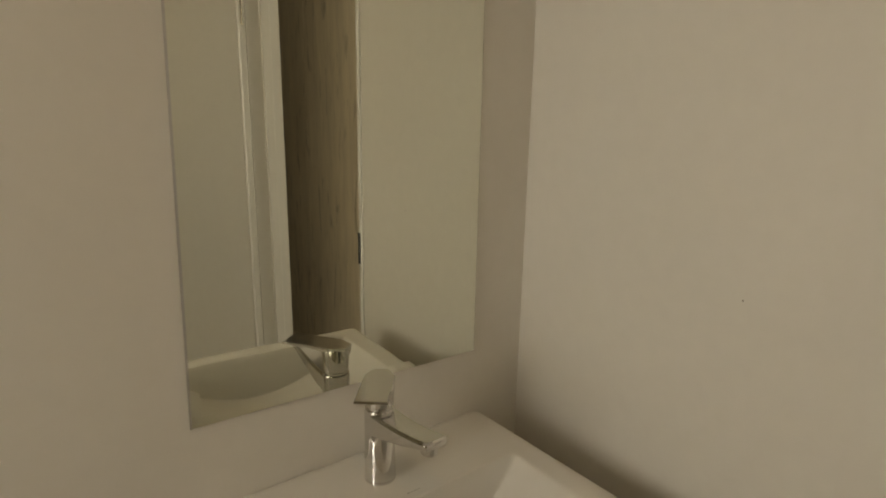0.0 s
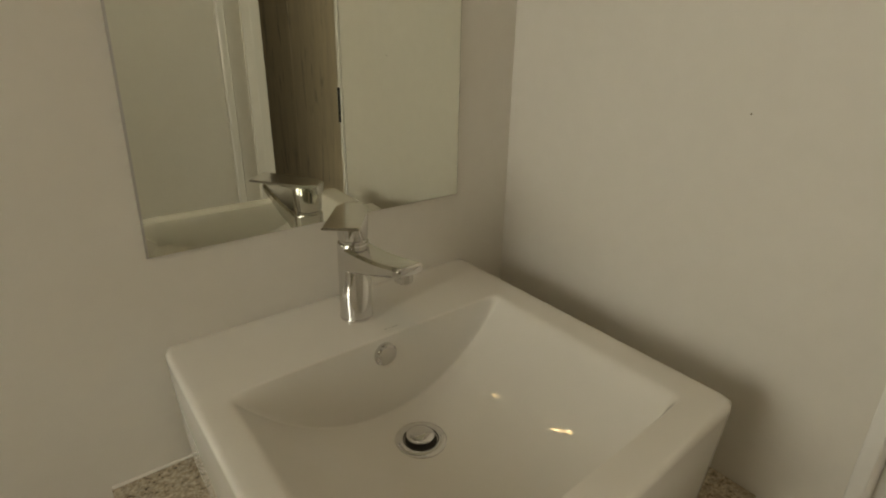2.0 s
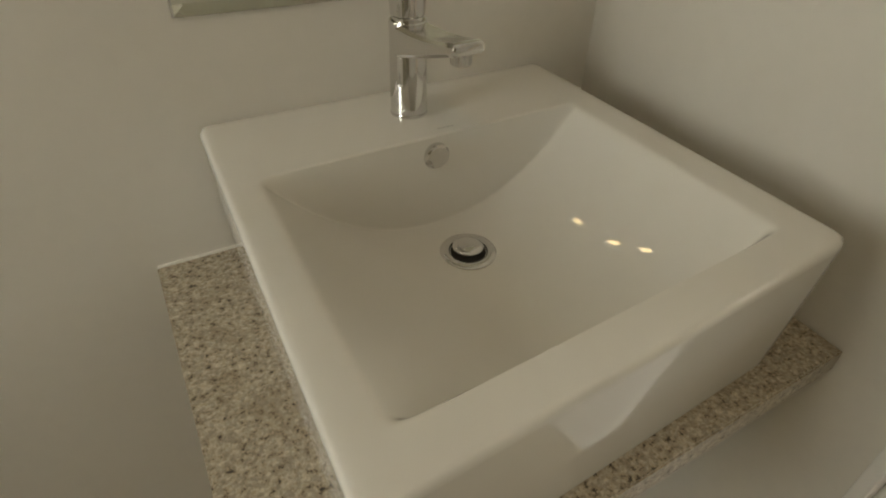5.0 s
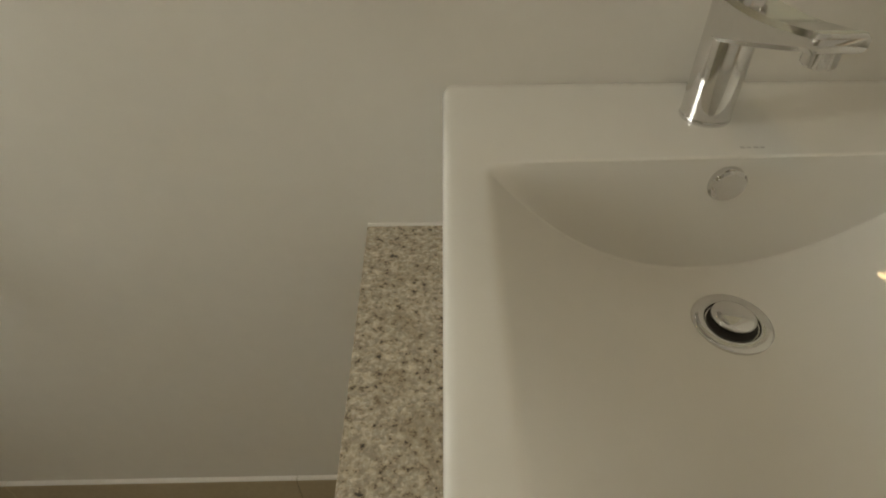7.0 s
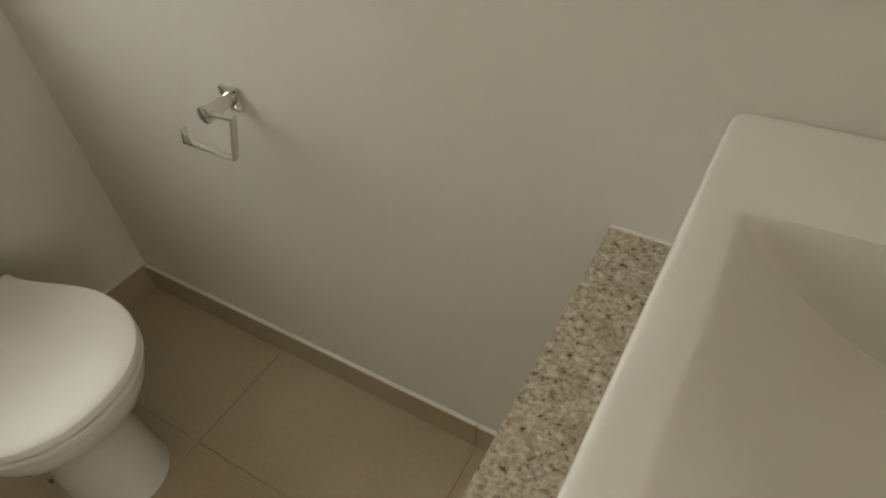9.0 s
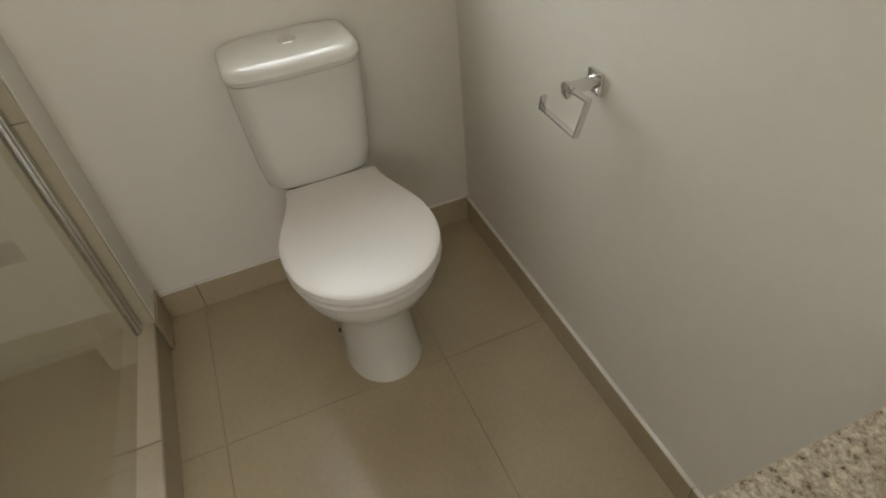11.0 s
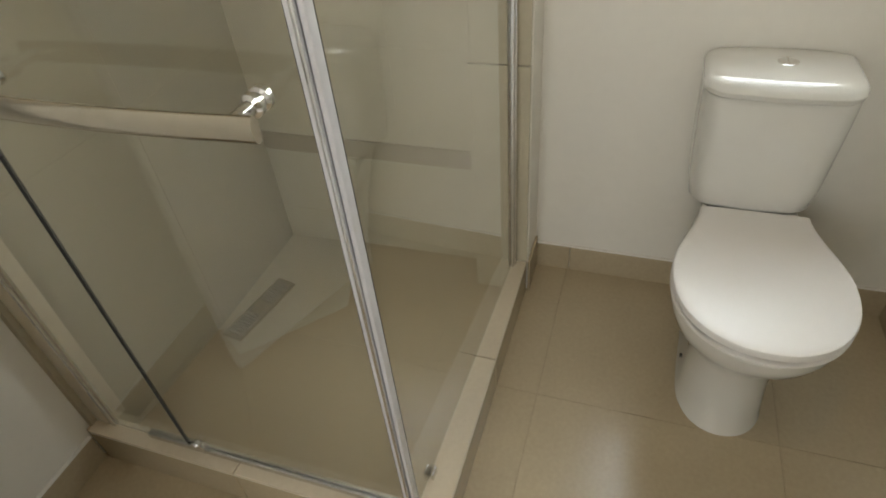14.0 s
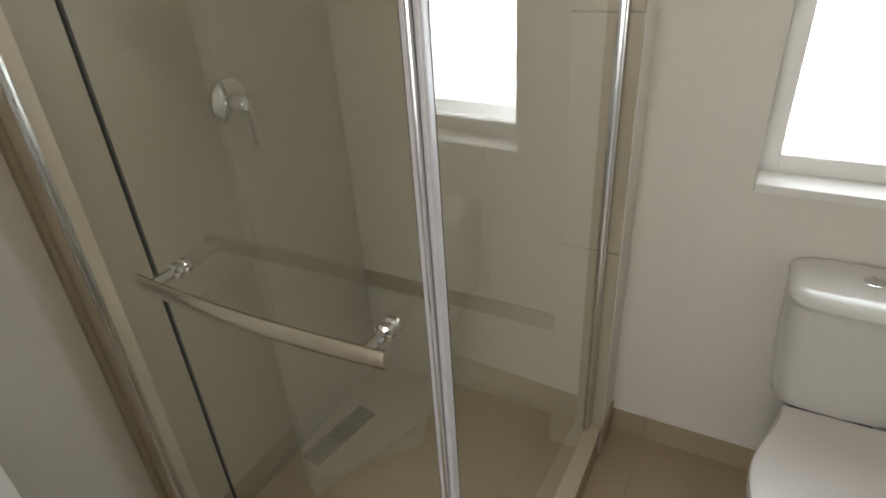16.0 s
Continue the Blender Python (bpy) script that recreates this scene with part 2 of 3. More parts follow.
def strip_between(p, q, z0, z1, t, bevel=0.0):
    """An upright slab of thickness t along the plan line p to q."""
    d = (Vector(q) - Vector(p)).normalized()
    n = Vector((-d.y, d.x)) * t / 2
    a, b = Vector(p), Vector(q)
    return prism([tuple(a - n), tuple(b - n), tuple(b + n), tuple(a + n)], z0, z1, bevel)


def structure(name, bm, mat, label, category, smooth=False):
    return tagged(finish(name, bm, mat, None, "", smooth), label, category, kind="structure")


# ---- setting ----
XC, YD = -2.015, -1.925          # toilet wall, shower and far wall
T = 0.12                       # wall thickness
WY0, WY1, WZ0, WZ1 = -0.73, -0.15, 0.90, 1.95   # window opening
DY0, DY1, DZ = -1.49, -0.655, 2.06               # door opening

structure("wall_basin", box(XC - T, T, 0, T, 0, ROOM_H), PAINT, "off-white painted plaster wall behind the basin and mirror", "wall")
b = box(XC - T, XC, YD - T, WY0, 0, ROOM_H)
box(XC - T, XC, WY1, 0, 0, ROOM_H, bm=b)
box(XC - T, XC, WY0, WY1, 0, WZ0, bm=b)
box(XC - T, XC, WY0, WY1, WZ1, ROOM_H, bm=b)
structure("wall_toilet", b, PAINT, "off-white painted wall with a window above the toilet", "wall")
b = box(0, T, -0.637, 0, 0, ROOM_H)
box(0, T, YD - T, DY0 - 0.018, 0, ROOM_H, bm=b)
box(0, T, DY0 - 0.018, -0.637, DZ + 0.018, ROOM_H, bm=b)
structure("wall_door", b, PAINT, "off-white painted wall beside the basin with a doorway", "wall")
structure("wall_shower", box(XC, 0, YD - T, YD, 0, ROOM_H), PAINT, "off-white painted wall running on into the shower", "wall")
structure("ceiling", box(XC - T, T, YD - T, T, ROOM_H, ROOM_H + 0.12), CEIL, "flat white painted ceiling", "ceiling")
b = box(XC, 0.06, -1.03, -0.001, -0.2, -0.0022)
box(-1.08, 0.06, YD, -1.0305, -0.2, -0.0022, bm=b)
structure("floor", b, GROUT, "beige tiled floor with brown grout joints", "floor")
floor = bpy.data.objects["floor"]

part("blemish", turned((0.0, -0.421, 1.248), (-1, 0, 0), ((0, 0), (0, 0.0013), (0.0005, 0.0010), (0.0005, 0)), 10), SOIL, bpy.data.objects["wall_door"], "tiny brown mark on the paint")

# passage beyond the doorway
structure("floor_passage", box(0.06, 1.6, -3.7, 1.5, -0.2, -0.001), PASSAGE, "floor of the passage outside, coloured pale for the daylight on it", "floor")
structure("ceiling_passage", box(T, 1.72, -3.82, 1.62, ROOM_H, ROOM_H + 0.12), CEIL, "white ceiling of the passage", "ceiling")
# the opening in this unseen wall is made up to hold the lamp
b = box(1.6, 1.72, -3.82, -1.72, 0, ROOM_H)
box(1.6, 1.72, -0.58, 1.62, 0, ROOM_H, bm=b)
box(1.6, 1.72, -1.72, -0.58, 0, 0.88, bm=b)
box(1.6, 1.72, -1.72, -0.58, 2.12, ROOM_H, bm=b)
structure("wall_passage_east", b, PAINT, "off-white passage wall with an added opening for the fill lamp", "wall")
structure("wall_passage_south", box(T, 1.6, -3.82, -3.7, 0, ROOM_H), PAINT, "off-white end wall of the passage", "wall")
structure("wall_passage_west", box(0, T, -3.82, YD - T, 0, ROOM_H), PAINT, "off-white side wall of the passage", "wall")
structure("wall_passage_north", box(T, 1.6, 1.5, 1.62, 0, ROOM_H), PAINT, "off-white end wall of the passage", "wall")
structure("wall_passage_return", box(0, T, T, 1.62, 0, ROOM_H), PAINT, "off-white side wall of the passage", "wall")
b = box(-3.42, -3.40, -2.6, 1.8, -0.24, 3.6)
structure("backdrop", b, HAZE, "plain bright hazy daylight outside the window", "backdrop")
structure("ground", box(-400, 400, -400, 400, -0.6, -0.25), SOIL, "bare brown ground outside the house", "ground")

# doorway lining and casing
door = thing("door_1", "white painted wooden door frame with the door swung open", "door", kind="structure")
part("jamb", box(-0.004, T + 0.004, DY1, -0.637, 0, DZ, 0.002), WHITE, door, smooth=False)
part("jamb", box(-0.004, T + 0.004, DY0 - 0.018, DY0, 0, DZ, 0.002), WHITE, door, smooth=False)
part("head", box(-0.004, T + 0.004, DY0 - 0.018, -0.637, DZ, DZ + 0.018, 0.002), WHITE, door, smooth=False)
part("door_stop", box(0.05, 0.085, DY0, DY0 + 0.014, 0, DZ, 0.003), WHITE, door, smooth=False)
part("door_stop", box(0.05, 0.085, DY1 - 0.014, DY1, 0, DZ, 0.003), WHITE, door, smooth=False)
part("striker_plate", box(-0.0065, 0.03, DY1 - 0.0025, DY1 + 0.008, 1.06, 1.15, 0.001), BLACK, door, "black striker plate")
part("architrave", box(-0.034, -0.0045, DY0 - 0.060, DY0 + 0.0015, 0, DZ + 0.02, 0.006, 3), WHITE, door)
hx, hy = -0.038, DY0 + 0.021
ang = radians(200)
d = Vector((math.cos(ang), math.sin(ang)))
leaf = part("door_leaf", strip_between((hx, hy), (hx + d.x * 0.77, hy + d.y * 0.77), 0.012, DZ - 0.004, 0.038, 0.002), WHITE, door, "white flush door leaf standing open", smooth=False)
nrm = Vector((d.y, -d.x))
# added bead, only there to give the leaf edge its bright highlight
bead = Vector((hx, hy)) + d * 0.002 + nrm * 0.016
part("leaf_edge_glint", turned((bead.x, bead.y, 0.012), (0, 0, 1), ((0, 0), (0, 0.006), (DZ - 0.02, 0.006), (DZ - 0.02, 0)), 16), GLOSS, leaf, "glossy bead added to catch a bright line of light")
for hz in (0.25, 1.82):
    part("hinge", turned((hx + 0.020, hy - 0.022, hz - 0.045), (0, 0, 1), ((0, 0.0), (0, 0.005), (0.09, 0.005), (0.09, 0.0)), 12), SATIN, door, "steel butt hinge")

# wooden cupboard door seen across the passage
cup = thing("wardrobe", "grey-brown wood-grain wardrobe standing in the passage", "wardrobe")
part("body", box(0.62, 1.18, -3.02, -1.66, 0.0, 2.2, 0.002), WOOD, cup, smooth=False)
for k in range(2):
    y0 = -3.015 + k * 0.675
    part("door", box(0.60, 0.619, y0 + 0.003, y0 + 0.671, 0.04, 2.19, 0.002), WOOD, cup, smooth=False)

# window over the toilet
win = thing("window_1", "white framed window with bright frosted daylight and a painted sill", "window", kind="structure")
fx0, fx1 = XC - T, XC - 0.085
fw = 0.045
part("frame", box(fx0, fx1, WY0 + 0.001, WY0 + fw, WZ0 + 0.02, WZ1, 0.003), WHITE, win)
part("frame", box(fx0, fx1, WY1 - fw, WY1 - 0.001, WZ0 + 0.02, WZ1, 0.003), WHITE, win)
part("frame", box(fx0, fx1, WY0 + fw, WY1 - fw, WZ0 + 0.02, WZ0 + 0.02 + fw, 0.003), WHITE, win)
part("frame", box(fx0, fx1, WY0 + fw, WY1 - fw, WZ1 - fw, WZ1 - 0.001, 0.003), WHITE, win)
part("window_sill", box(fx0, XC + 0.006, WY0 + 0.001, WY1 - 0.001, WZ0 - 0.004, WZ0 + 0.02, 0.004), WHITE, win)
pane = part("pane", box(fx0 + 0.012, fx0 + 0.018, WY0 + fw - 0.006, WY1 - fw + 0.006, WZ0 + fw + 0.014, WZ1 - fw + 0.006), WGLASS, win, smooth=False)
pane.visible_shadow = False

# ceiling lights
for lx, ly in DOWNLIGHTS:
    dl = thing("downlight", "small round recessed ceiling downlight with white trim", "ceiling light", group="ceiling downlights")
    ring = [(0.0, 0.034), (0.0, 0.05), (-0.006, 0.048), (-0.008, 0.034)]
    part("trim", tube([[Vector((lx + r * math.cos(k), ly + r * math.sin(k), ROOM_H + h)) for k in (2 * math.pi * i / 28 for i in range(28))] for h, r in ring + ring[:1]], caps=False), WHITE, dl)

# skirting of cut tiles: wall, start, end along the wall
SK_H, SK_T = 0.086, 0.011


def skirting(axis, at, out, start, stop, joints, SK_H=SK_H):
    cuts = [start] + [j for j in joints if start < j < stop] + [stop]
    base = thing("baseboard", "beige tile skirting with a pale top edge", "baseboard", kind="structure")
    for u, v in zip(cuts, cuts[1:]):
        lo, hi = sorted((at, at + out * SK_T))
        u, v = u + 0.001, v - 0.001
        bm = box(u, v, lo, hi, 0, SK_H, 0.0012) if axis == "x" else box(lo, hi, u, v, 0, SK_H, 0.0012)
        part("tile", bm, FLOOR, base, smooth=False)
        bm = box(u, v, lo + 0.001, hi - 0.001, SK_H - 0.001, SK_H + 0.004, 0.001) if axis == "x" else box(lo + 0.001, hi - 0.001, u, v, SK_H - 0.001, SK_H + 0.004, 0.001)
        part("top_edge", bm, CAULK, base, "pale grouted top edge", smooth=False)


skirting("x", 0.0, -1, XC + SK_T, -0.001, (-1.501, -0.921, -0.341))
skirting("y", XC, 1, -0.994, -0.001, (-0.885, -0.31), 0.092)
skirting("y", 0.0, -1, -0.636, -SK_T, (-0.33,))
skirting("x", YD, 1, -1.035, -0.01, (-0.75, -0.2))
skirting("y", 0.0, -1, YD + SK_T, DY0 - 0.03, ())


# ---- shower ----
CZ = 0.122
NX = -1.876                    # front of the nib
GY = -1.040                    # line of the side glass
CX0, CX1 = -1.086, -1.032       # front curb
TD = -1.905                    # tile face of the valve wall


def glass_y(x):
    """The side glass runs slightly askew from the nib to the corner post."""
    return GY - 0.023 * min((x - NX) / (-1.0845 - NX), 1.0)


nib = structure("wall_nib", box(XC, NX - 0.012, -1.15, -0.995, 0, ROOM_H), PAINT, "short painted wall nib closing the shower side", "wall")
part("tile", box(NX - 0.0115, NX, -1.1504, -1.052, -0.03, CZ - 0.001, 0.001), SHTILE, nib, smooth=False)
for z0, z1 in ((-0.03, CZ - 0.001), (CZ, 0.735), (0.738, 1.315), (1.318, 1.915), (1.918, ROOM_H)):
    part("tile", box(XC + 0.024, NX, -1.161, -1.1505, z0, z1, 0.001), SHTILE, nib, smooth=False)
for z0, z1 in ((CZ, 0.735), (0.738, 1.315), (1.318, 1.915), (1.918, ROOM_H)):
    part("tile", box(NX - 0.0115, NX, -1.1504, -0.998, z0, z1, 0.001), SHTILE, nib, smooth=False)

part("skirting_tile", box(XC + 0.0115, NX, -0.9948, -0.988, 0, CZ, 0.001), FLOOR, nib, "beige skirting tile", smooth=False)
curb = thing("shower_curb", "raised beige tiled curb round the shower floor", "shower curb", kind="structure")
b = prism([(NX, GY - 0.005), (-1.0845, GY - 0.027), (CX1 - 0.007, GY - 0.027), (CX1 - 0.007, -1.004), (NX, -1.004)], -0.012, CZ - 0.0115)
box(CX0 + 0.006, CX1 - 0.007, YD + 0.002, -1.068, -0.012, CZ - 0.0115, bm=b)
part("core", b, GROUT, curb, smooth=False)
for x0, x1 in ((NX + 0.001, -1.492), (-1.489, CX1)):
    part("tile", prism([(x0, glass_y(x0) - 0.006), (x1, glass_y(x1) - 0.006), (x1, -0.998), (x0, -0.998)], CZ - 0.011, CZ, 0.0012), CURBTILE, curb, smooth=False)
    part("tile", box(x0, x1 - 0.002, -1.004, -0.9985, 0.0, CZ - 0.0115, 0.001), FLOOR, curb, smooth=False)
for y0, y1 in ((TD, -1.49), (-1.487, -1.0705)):
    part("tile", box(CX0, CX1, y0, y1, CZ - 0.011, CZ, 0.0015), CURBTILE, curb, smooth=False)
    part("tile", box(CX1 - 0.006, CX1 - 0.001, y0, y1, 0.0, CZ - 0.0115, 0.001), FLOOR, curb, smooth=False)

tiled_d = structure("wall_tiles_valve", box(XC, -1.050, YD, TD - 0.0012, 0, ROOM_H), WGROUT, "beige tiled shower wall carrying the mixer valve", "wall")
tiled_c = structure("wall_tiles_back", box(XC, XC + 0.0223, TD - 0.0011, -1.151, 0, ROOM_H), WGROUT, "beige tiled shower wall on the window side", "wall")
ZJ = (-0.03, 0.116, 0.716, 1.316, 1.916, ROOM_H)
for z0, z1 in zip(ZJ, ZJ[1:]):
    for x0, x1 in ((XC + 0.025, -1.541), (-1.539, -1.0505)):
        if z0 < 0:
            continue
        part("tile", box(x0, x1, TD - 0.011, TD, -0.03 if z0 < 0.2 else z0 + 0.001, z1 - 0.001, 0.0006), SHTILE, tiled_d, smooth=False)
    for y0, y1 in ((TD - 0.010, -1.417), (-1.415, -1.162)):
        part("tile", box(XC + 0.0125, XC + 0.0235, y0, y1, z0 + 0.001, z1 - 0.001, 0.0006), SHTILE, tiled_c, smooth=False)
part("border_strip", box(XC + 0.0236, XC + 0.030, TD + 0.001, -1.162, 0.354, 0.416, 0.001), BANDTILE, tiled_c, "darker border strip of tile", smooth=False)

# floor of the shower: cut tiles falling to the slot drain
tray = structure("floor_shower", box(XC, -1.075, TD, -1.045, -0.10, -0.028), SHGROUT, "beige tiled shower floor cut to fall towards a slot drain", "floor")


def sloped(points):
    bm = bmesh.new()
    top = [bm.verts.new(p) for p in points]
    low = [bm.verts.new((p[0], p[1], -0.05)) for p in points]
    n = len(points)
    bm.faces.new(top)
    bm.faces.new(low[::-1])
    for i in range(n):
        bm.faces.new((top[i], low[i], low[(i + 1) % n], top[(i + 1) % n]))
    return bm


e1, e2 = (-1.424, -1.773), (-1.689, -1.535)
xw = XC + 0.024
part("tile", sloped([(-1.52, TD, -0.026), (*e1, -0.016), (*e2, -0.012), (xw, -1.64, -0.010), (xw, TD, -0.024)]), SHTILE, tray, smooth=False)
part("tile", sloped([(CX0, TD, -0.006), (CX0, -1.49, -0.004), (-1.427, -1.770, -0.014), (-1.517, TD, -0.024)]), FLOOR, tray, smooth=False)
part("tile", sloped([(CX0, -1.4892, -0.004), (CX0, -1.046, -0.002), (-1.5412, -1.046, -0.002), (-1.5412, -1.665, -0.012), (-1.427, -1.7692, -0.013)]), FLOOR, tray, smooth=False)
part("tile", sloped([(-1.542, -1.046, -0.002), (xw, -1.046, -0.002), (xw, -1.6392, -0.009), (-1.689, -1.5342, -0.011), (-1.542, -1.6642, -0.012)]), FLOOR, tray, smooth=False)

grate = thing("shower_drain", "narrow stainless slot drain grate in the shower floor", "drain")
gm = Matrix.Translation((-1.613, -1.812, -0.0115)) @ Matrix.Rotation(radians(170), 4, "Z")


def placed(bm, m):
    bmesh.ops.transform(bm, matrix=m, verts=bm.verts)
    return bm


part("tray", placed(box(-0.135, 0.135, -0.036, 0.036, -0.004, 0.003, 0.001), gm), SATIN, grate)
for i in range(2):
    for k in range(9):
        x = -0.118 + i * 0.148 + k * 0.0105
        # no real openings: grey strips on the tray paint the slots' shade
        part("slot", placed(box(x, x + 0.005, -0.026, 0.026, 0.0031, 0.0036), gm), SLOT_SHADE, grate, smooth=False)

# glass enclosure
enc = thing("shower_enclosure", "clear glass shower enclosure with aluminium profiles and a sliding door", "shower enclosure")
DXG = -1.068          # plane of the door glass
DY_IN, DY_OUT = -1.084, -1.625
side = part("side_panel", strip_between((NX + 0.004, GY), (DXG - 0.0165, GY - 0.023), CZ - 0.003, 1.95, 0.006), GLASS, enc, "clear fixed glass panel", smooth=False)
fixed = part("fixed_panel", box(DXG - 0.003, DXG + 0.003, TD + 0.061, DY_OUT - 0.0065, CZ + 0.006, 1.95), GLASS, enc, "clear fixed glass panel", smooth=False)
slide = part("door_panel", box(DXG - 0.003, DXG + 0.003, DY_OUT, DY_IN, CZ + 0.022, 1.94), GLASS, enc, "clear sliding glass door", smooth=False)
for g in (side, fixed, slide):
    g.visible_shadow = False
part("edge_seal", box(DXG - 0.006, DXG + 0.0045, DY_OUT - 0.0055, DY_OUT + 0.0005, CZ + 0.02, 1.945, 0.001), BLACK, slide, "black rubber edge seal")
part("corner_seal", box(DXG - 0.010, DXG + 0.004, DY_IN + 0.0005, DY_IN + 0.009, CZ + 0.002, 1.95, 0.003), SEAL, enc, "milky ribbed corner seal")
part("corner_profile", box(DXG - 0.008, DXG + 0.009, DY_IN + 0.0095, DY_IN + 0.0155, CZ + 0.002, 1.95, 0.0025), ALU, enc, "bright aluminium corner profile")
part("corner_profile", box(DXG - 0.016, DXG + 0.003, DY_IN + 0.016, DY_IN + 0.024, CZ + 0.002, 1.95, 0.003), SEAL, enc, "milky corner profile")
part("wall_profile", box(NX + 0.001, NX + 0.024, GY - 0.014, GY + 0.014, CZ, 1.95, 0.003), ALU, enc, "aluminium wall profile")
part("wall_profile", box(NX + 0.0245, NX + 0.034, GY - 0.010, GY + 0.010, CZ, 1.95, 0.003), ALU, enc, "polished wall profile lip")
part("jamb_strip", box(DXG - 0.046, DXG + 0.006, TD + 0.001, TD + 0.050, CZ + 0.0005, 1.95, 0.003), JAMB, enc, "beige jamb strip on the tiled wall")
part("wall_profile", box(DXG - 0.012, DXG + 0.009, TD + 0.0505, TD + 0.0605, CZ, 1.95, 0.003), ALU, enc, "polished wall profile lip")
part("bottom_track", box(DXG - 0.014, DXG + 0.010, -1.74, -1.075, CZ, CZ + 0.016, 0.003), ALU, enc, "aluminium sliding track")
part("top_rail", box(DXG - 0.032, DXG + 0.012, TD + 0.002, -1.045, 1.951, 1.99, 0.004), ALU, enc)
part("top_rail", box(NX + 0.002, DXG - 0.034, GY - 0.028, GY + 0.012, 1.951, 1.99, 0.004), ALU, enc)
rol = part("roller", turned((DXG + 0.004, -1.590, CZ + 0.034), (1, 0, 0), ((0, 0), (0, 0.012), (0.010, 0.012), (0.014, 0.008), (0.014, 0)), 20), CHROME, enc, "chrome guide roller")
part("roller_bracket", box(DXG + 0.004, DXG + 0.012, -1.606, -1.574, CZ + 0.010, CZ + 0.028, 0.002), CHROME, rol)
for yb in (GY - 0.013, GY - 0.027):
    part("corner_bracket", box(-1.162, -1.138, yb, yb + 0.006, CZ, CZ + 0.02, 0.002), CHROME, enc, "chrome panel foot clip")

# towel-bar handle, a curved flat bar on two posts
HX, HY0, HY1, HZ = -0.992, -1.560, -1.102, 1.046
rings = []
for i in range(25):
    k = i / 24
    y = HY0 + (HY1 - HY0) * k
    x = HX + 0.010 * math.sin(math.pi * k) - 0.004
    rings.append([(x + px, y, HZ + pz) for px, pz in ((0.0075 * math.cos(a), 0.0155 * math.sin(a)) for a in (2 * math.pi * j / 20 for j in range(20)))])
bar = part("handle", tube(rings), SATIN, slide, "polished steel towel bar handle")
for py in (-1.135, -1.532):
    part("handle_post", turned((DXG + 0.003, py, HZ), (1, 0, 0), ((0, 0), (0, 0.014), (0.008, 0.014), (0.011, 0.010), (0.016, 0.010), (0.018, 0.014), (0.026, 0.014), (0.029, 0.009), (0.072, 0.009), (0.072, 0)), 24), CHROME, slide, "chrome handle post")

# mixer valve
val = thing("shower_mixer", "chrome single-lever shower mixer with a round wall plate", "shower mixer")
vx, vz = -1.562, 1.145
part("wall_plate", turned((vx, TD, vz), (0, 1, 0), ((0, 0), (0, 0.058), (0.006, 0.058), (0.012, 0.050), (0.014, 0)), 40), CHROME, val)
part("body", turned((vx, TD + 0.012, vz), (0, 1, 0), ((0, 0), (0, 0.024), (0.045, 0.022), (0.052, 0.017), (0.052, 0)), 32), CHROME, val)
part("lever", box(vx - 0.007, vx + 0.007, TD + 0.062, TD + 0.072, vz - 0.105, vz + 0.012, 0.003), CHROME, val, "slim flat chrome lever")


# ---- basin corner ----
GZ = 0.735
counter = thing("countertop", "speckled beige granite slab fixed to the wall under the basin", "countertop")
part("slab", prism([(-0.724, -0.0005), (-0.724, -0.572), (-0.0005, -0.545), (-0.0005, -0.0005)], GZ - 0.034, GZ, 0.002), GRANITE, counter)
part("caulk_line", box(-0.723, -0.002, -0.0035, -0.0004, GZ, GZ + 0.004, 0.001), CAULK, counter, "white silicone bead along the wall")

BX0, BX1, BY0, BY1, BZ = -0.626, -0.105, -0.546, -0.001, 0.93
BCX, BHW = -0.370, 0.2155          # bowl centre and half width


def ease(k):
    k = min(max(k, 0.0), 1.0)
    return k * k * (3 - 2 * k)


def bowl_depth(x, y):
    u = abs((x - BCX) / BHW)
    if u >= 1.08:
        return 0.0
    e = 0.5 * (1 - u + math.hypot(1 - u, 0.014))      # rounded side edges
    arc = 0.122 * (1 - (1 - min(e, 1.0)) ** 2.15)
    back = ease((-0.152 - y) / 0.016)
    v = max(-0.315 - y, 0.0)         # level floor, then a gentle rise to a steep front wall
    k = min(v / 0.09, 1.0)
    front = (1 - 1.4 * (0.09 * (k ** 3 - k ** 4 / 2) + max(v - 0.09, 0.0))) * ease((y + 0.500) / 0.015)
    return arc * back * front


def axis_steps(lo, hi, marks, n):
    s = {lo, hi, *marks, *(lo + (hi - lo) * i / n for i in range(n + 1))}
    s = sorted(s)
    keep = [s[0]]
    for v in s[1:]:
        if v - keep[-1] > 0.0012:
            keep.append(v)
    return keep


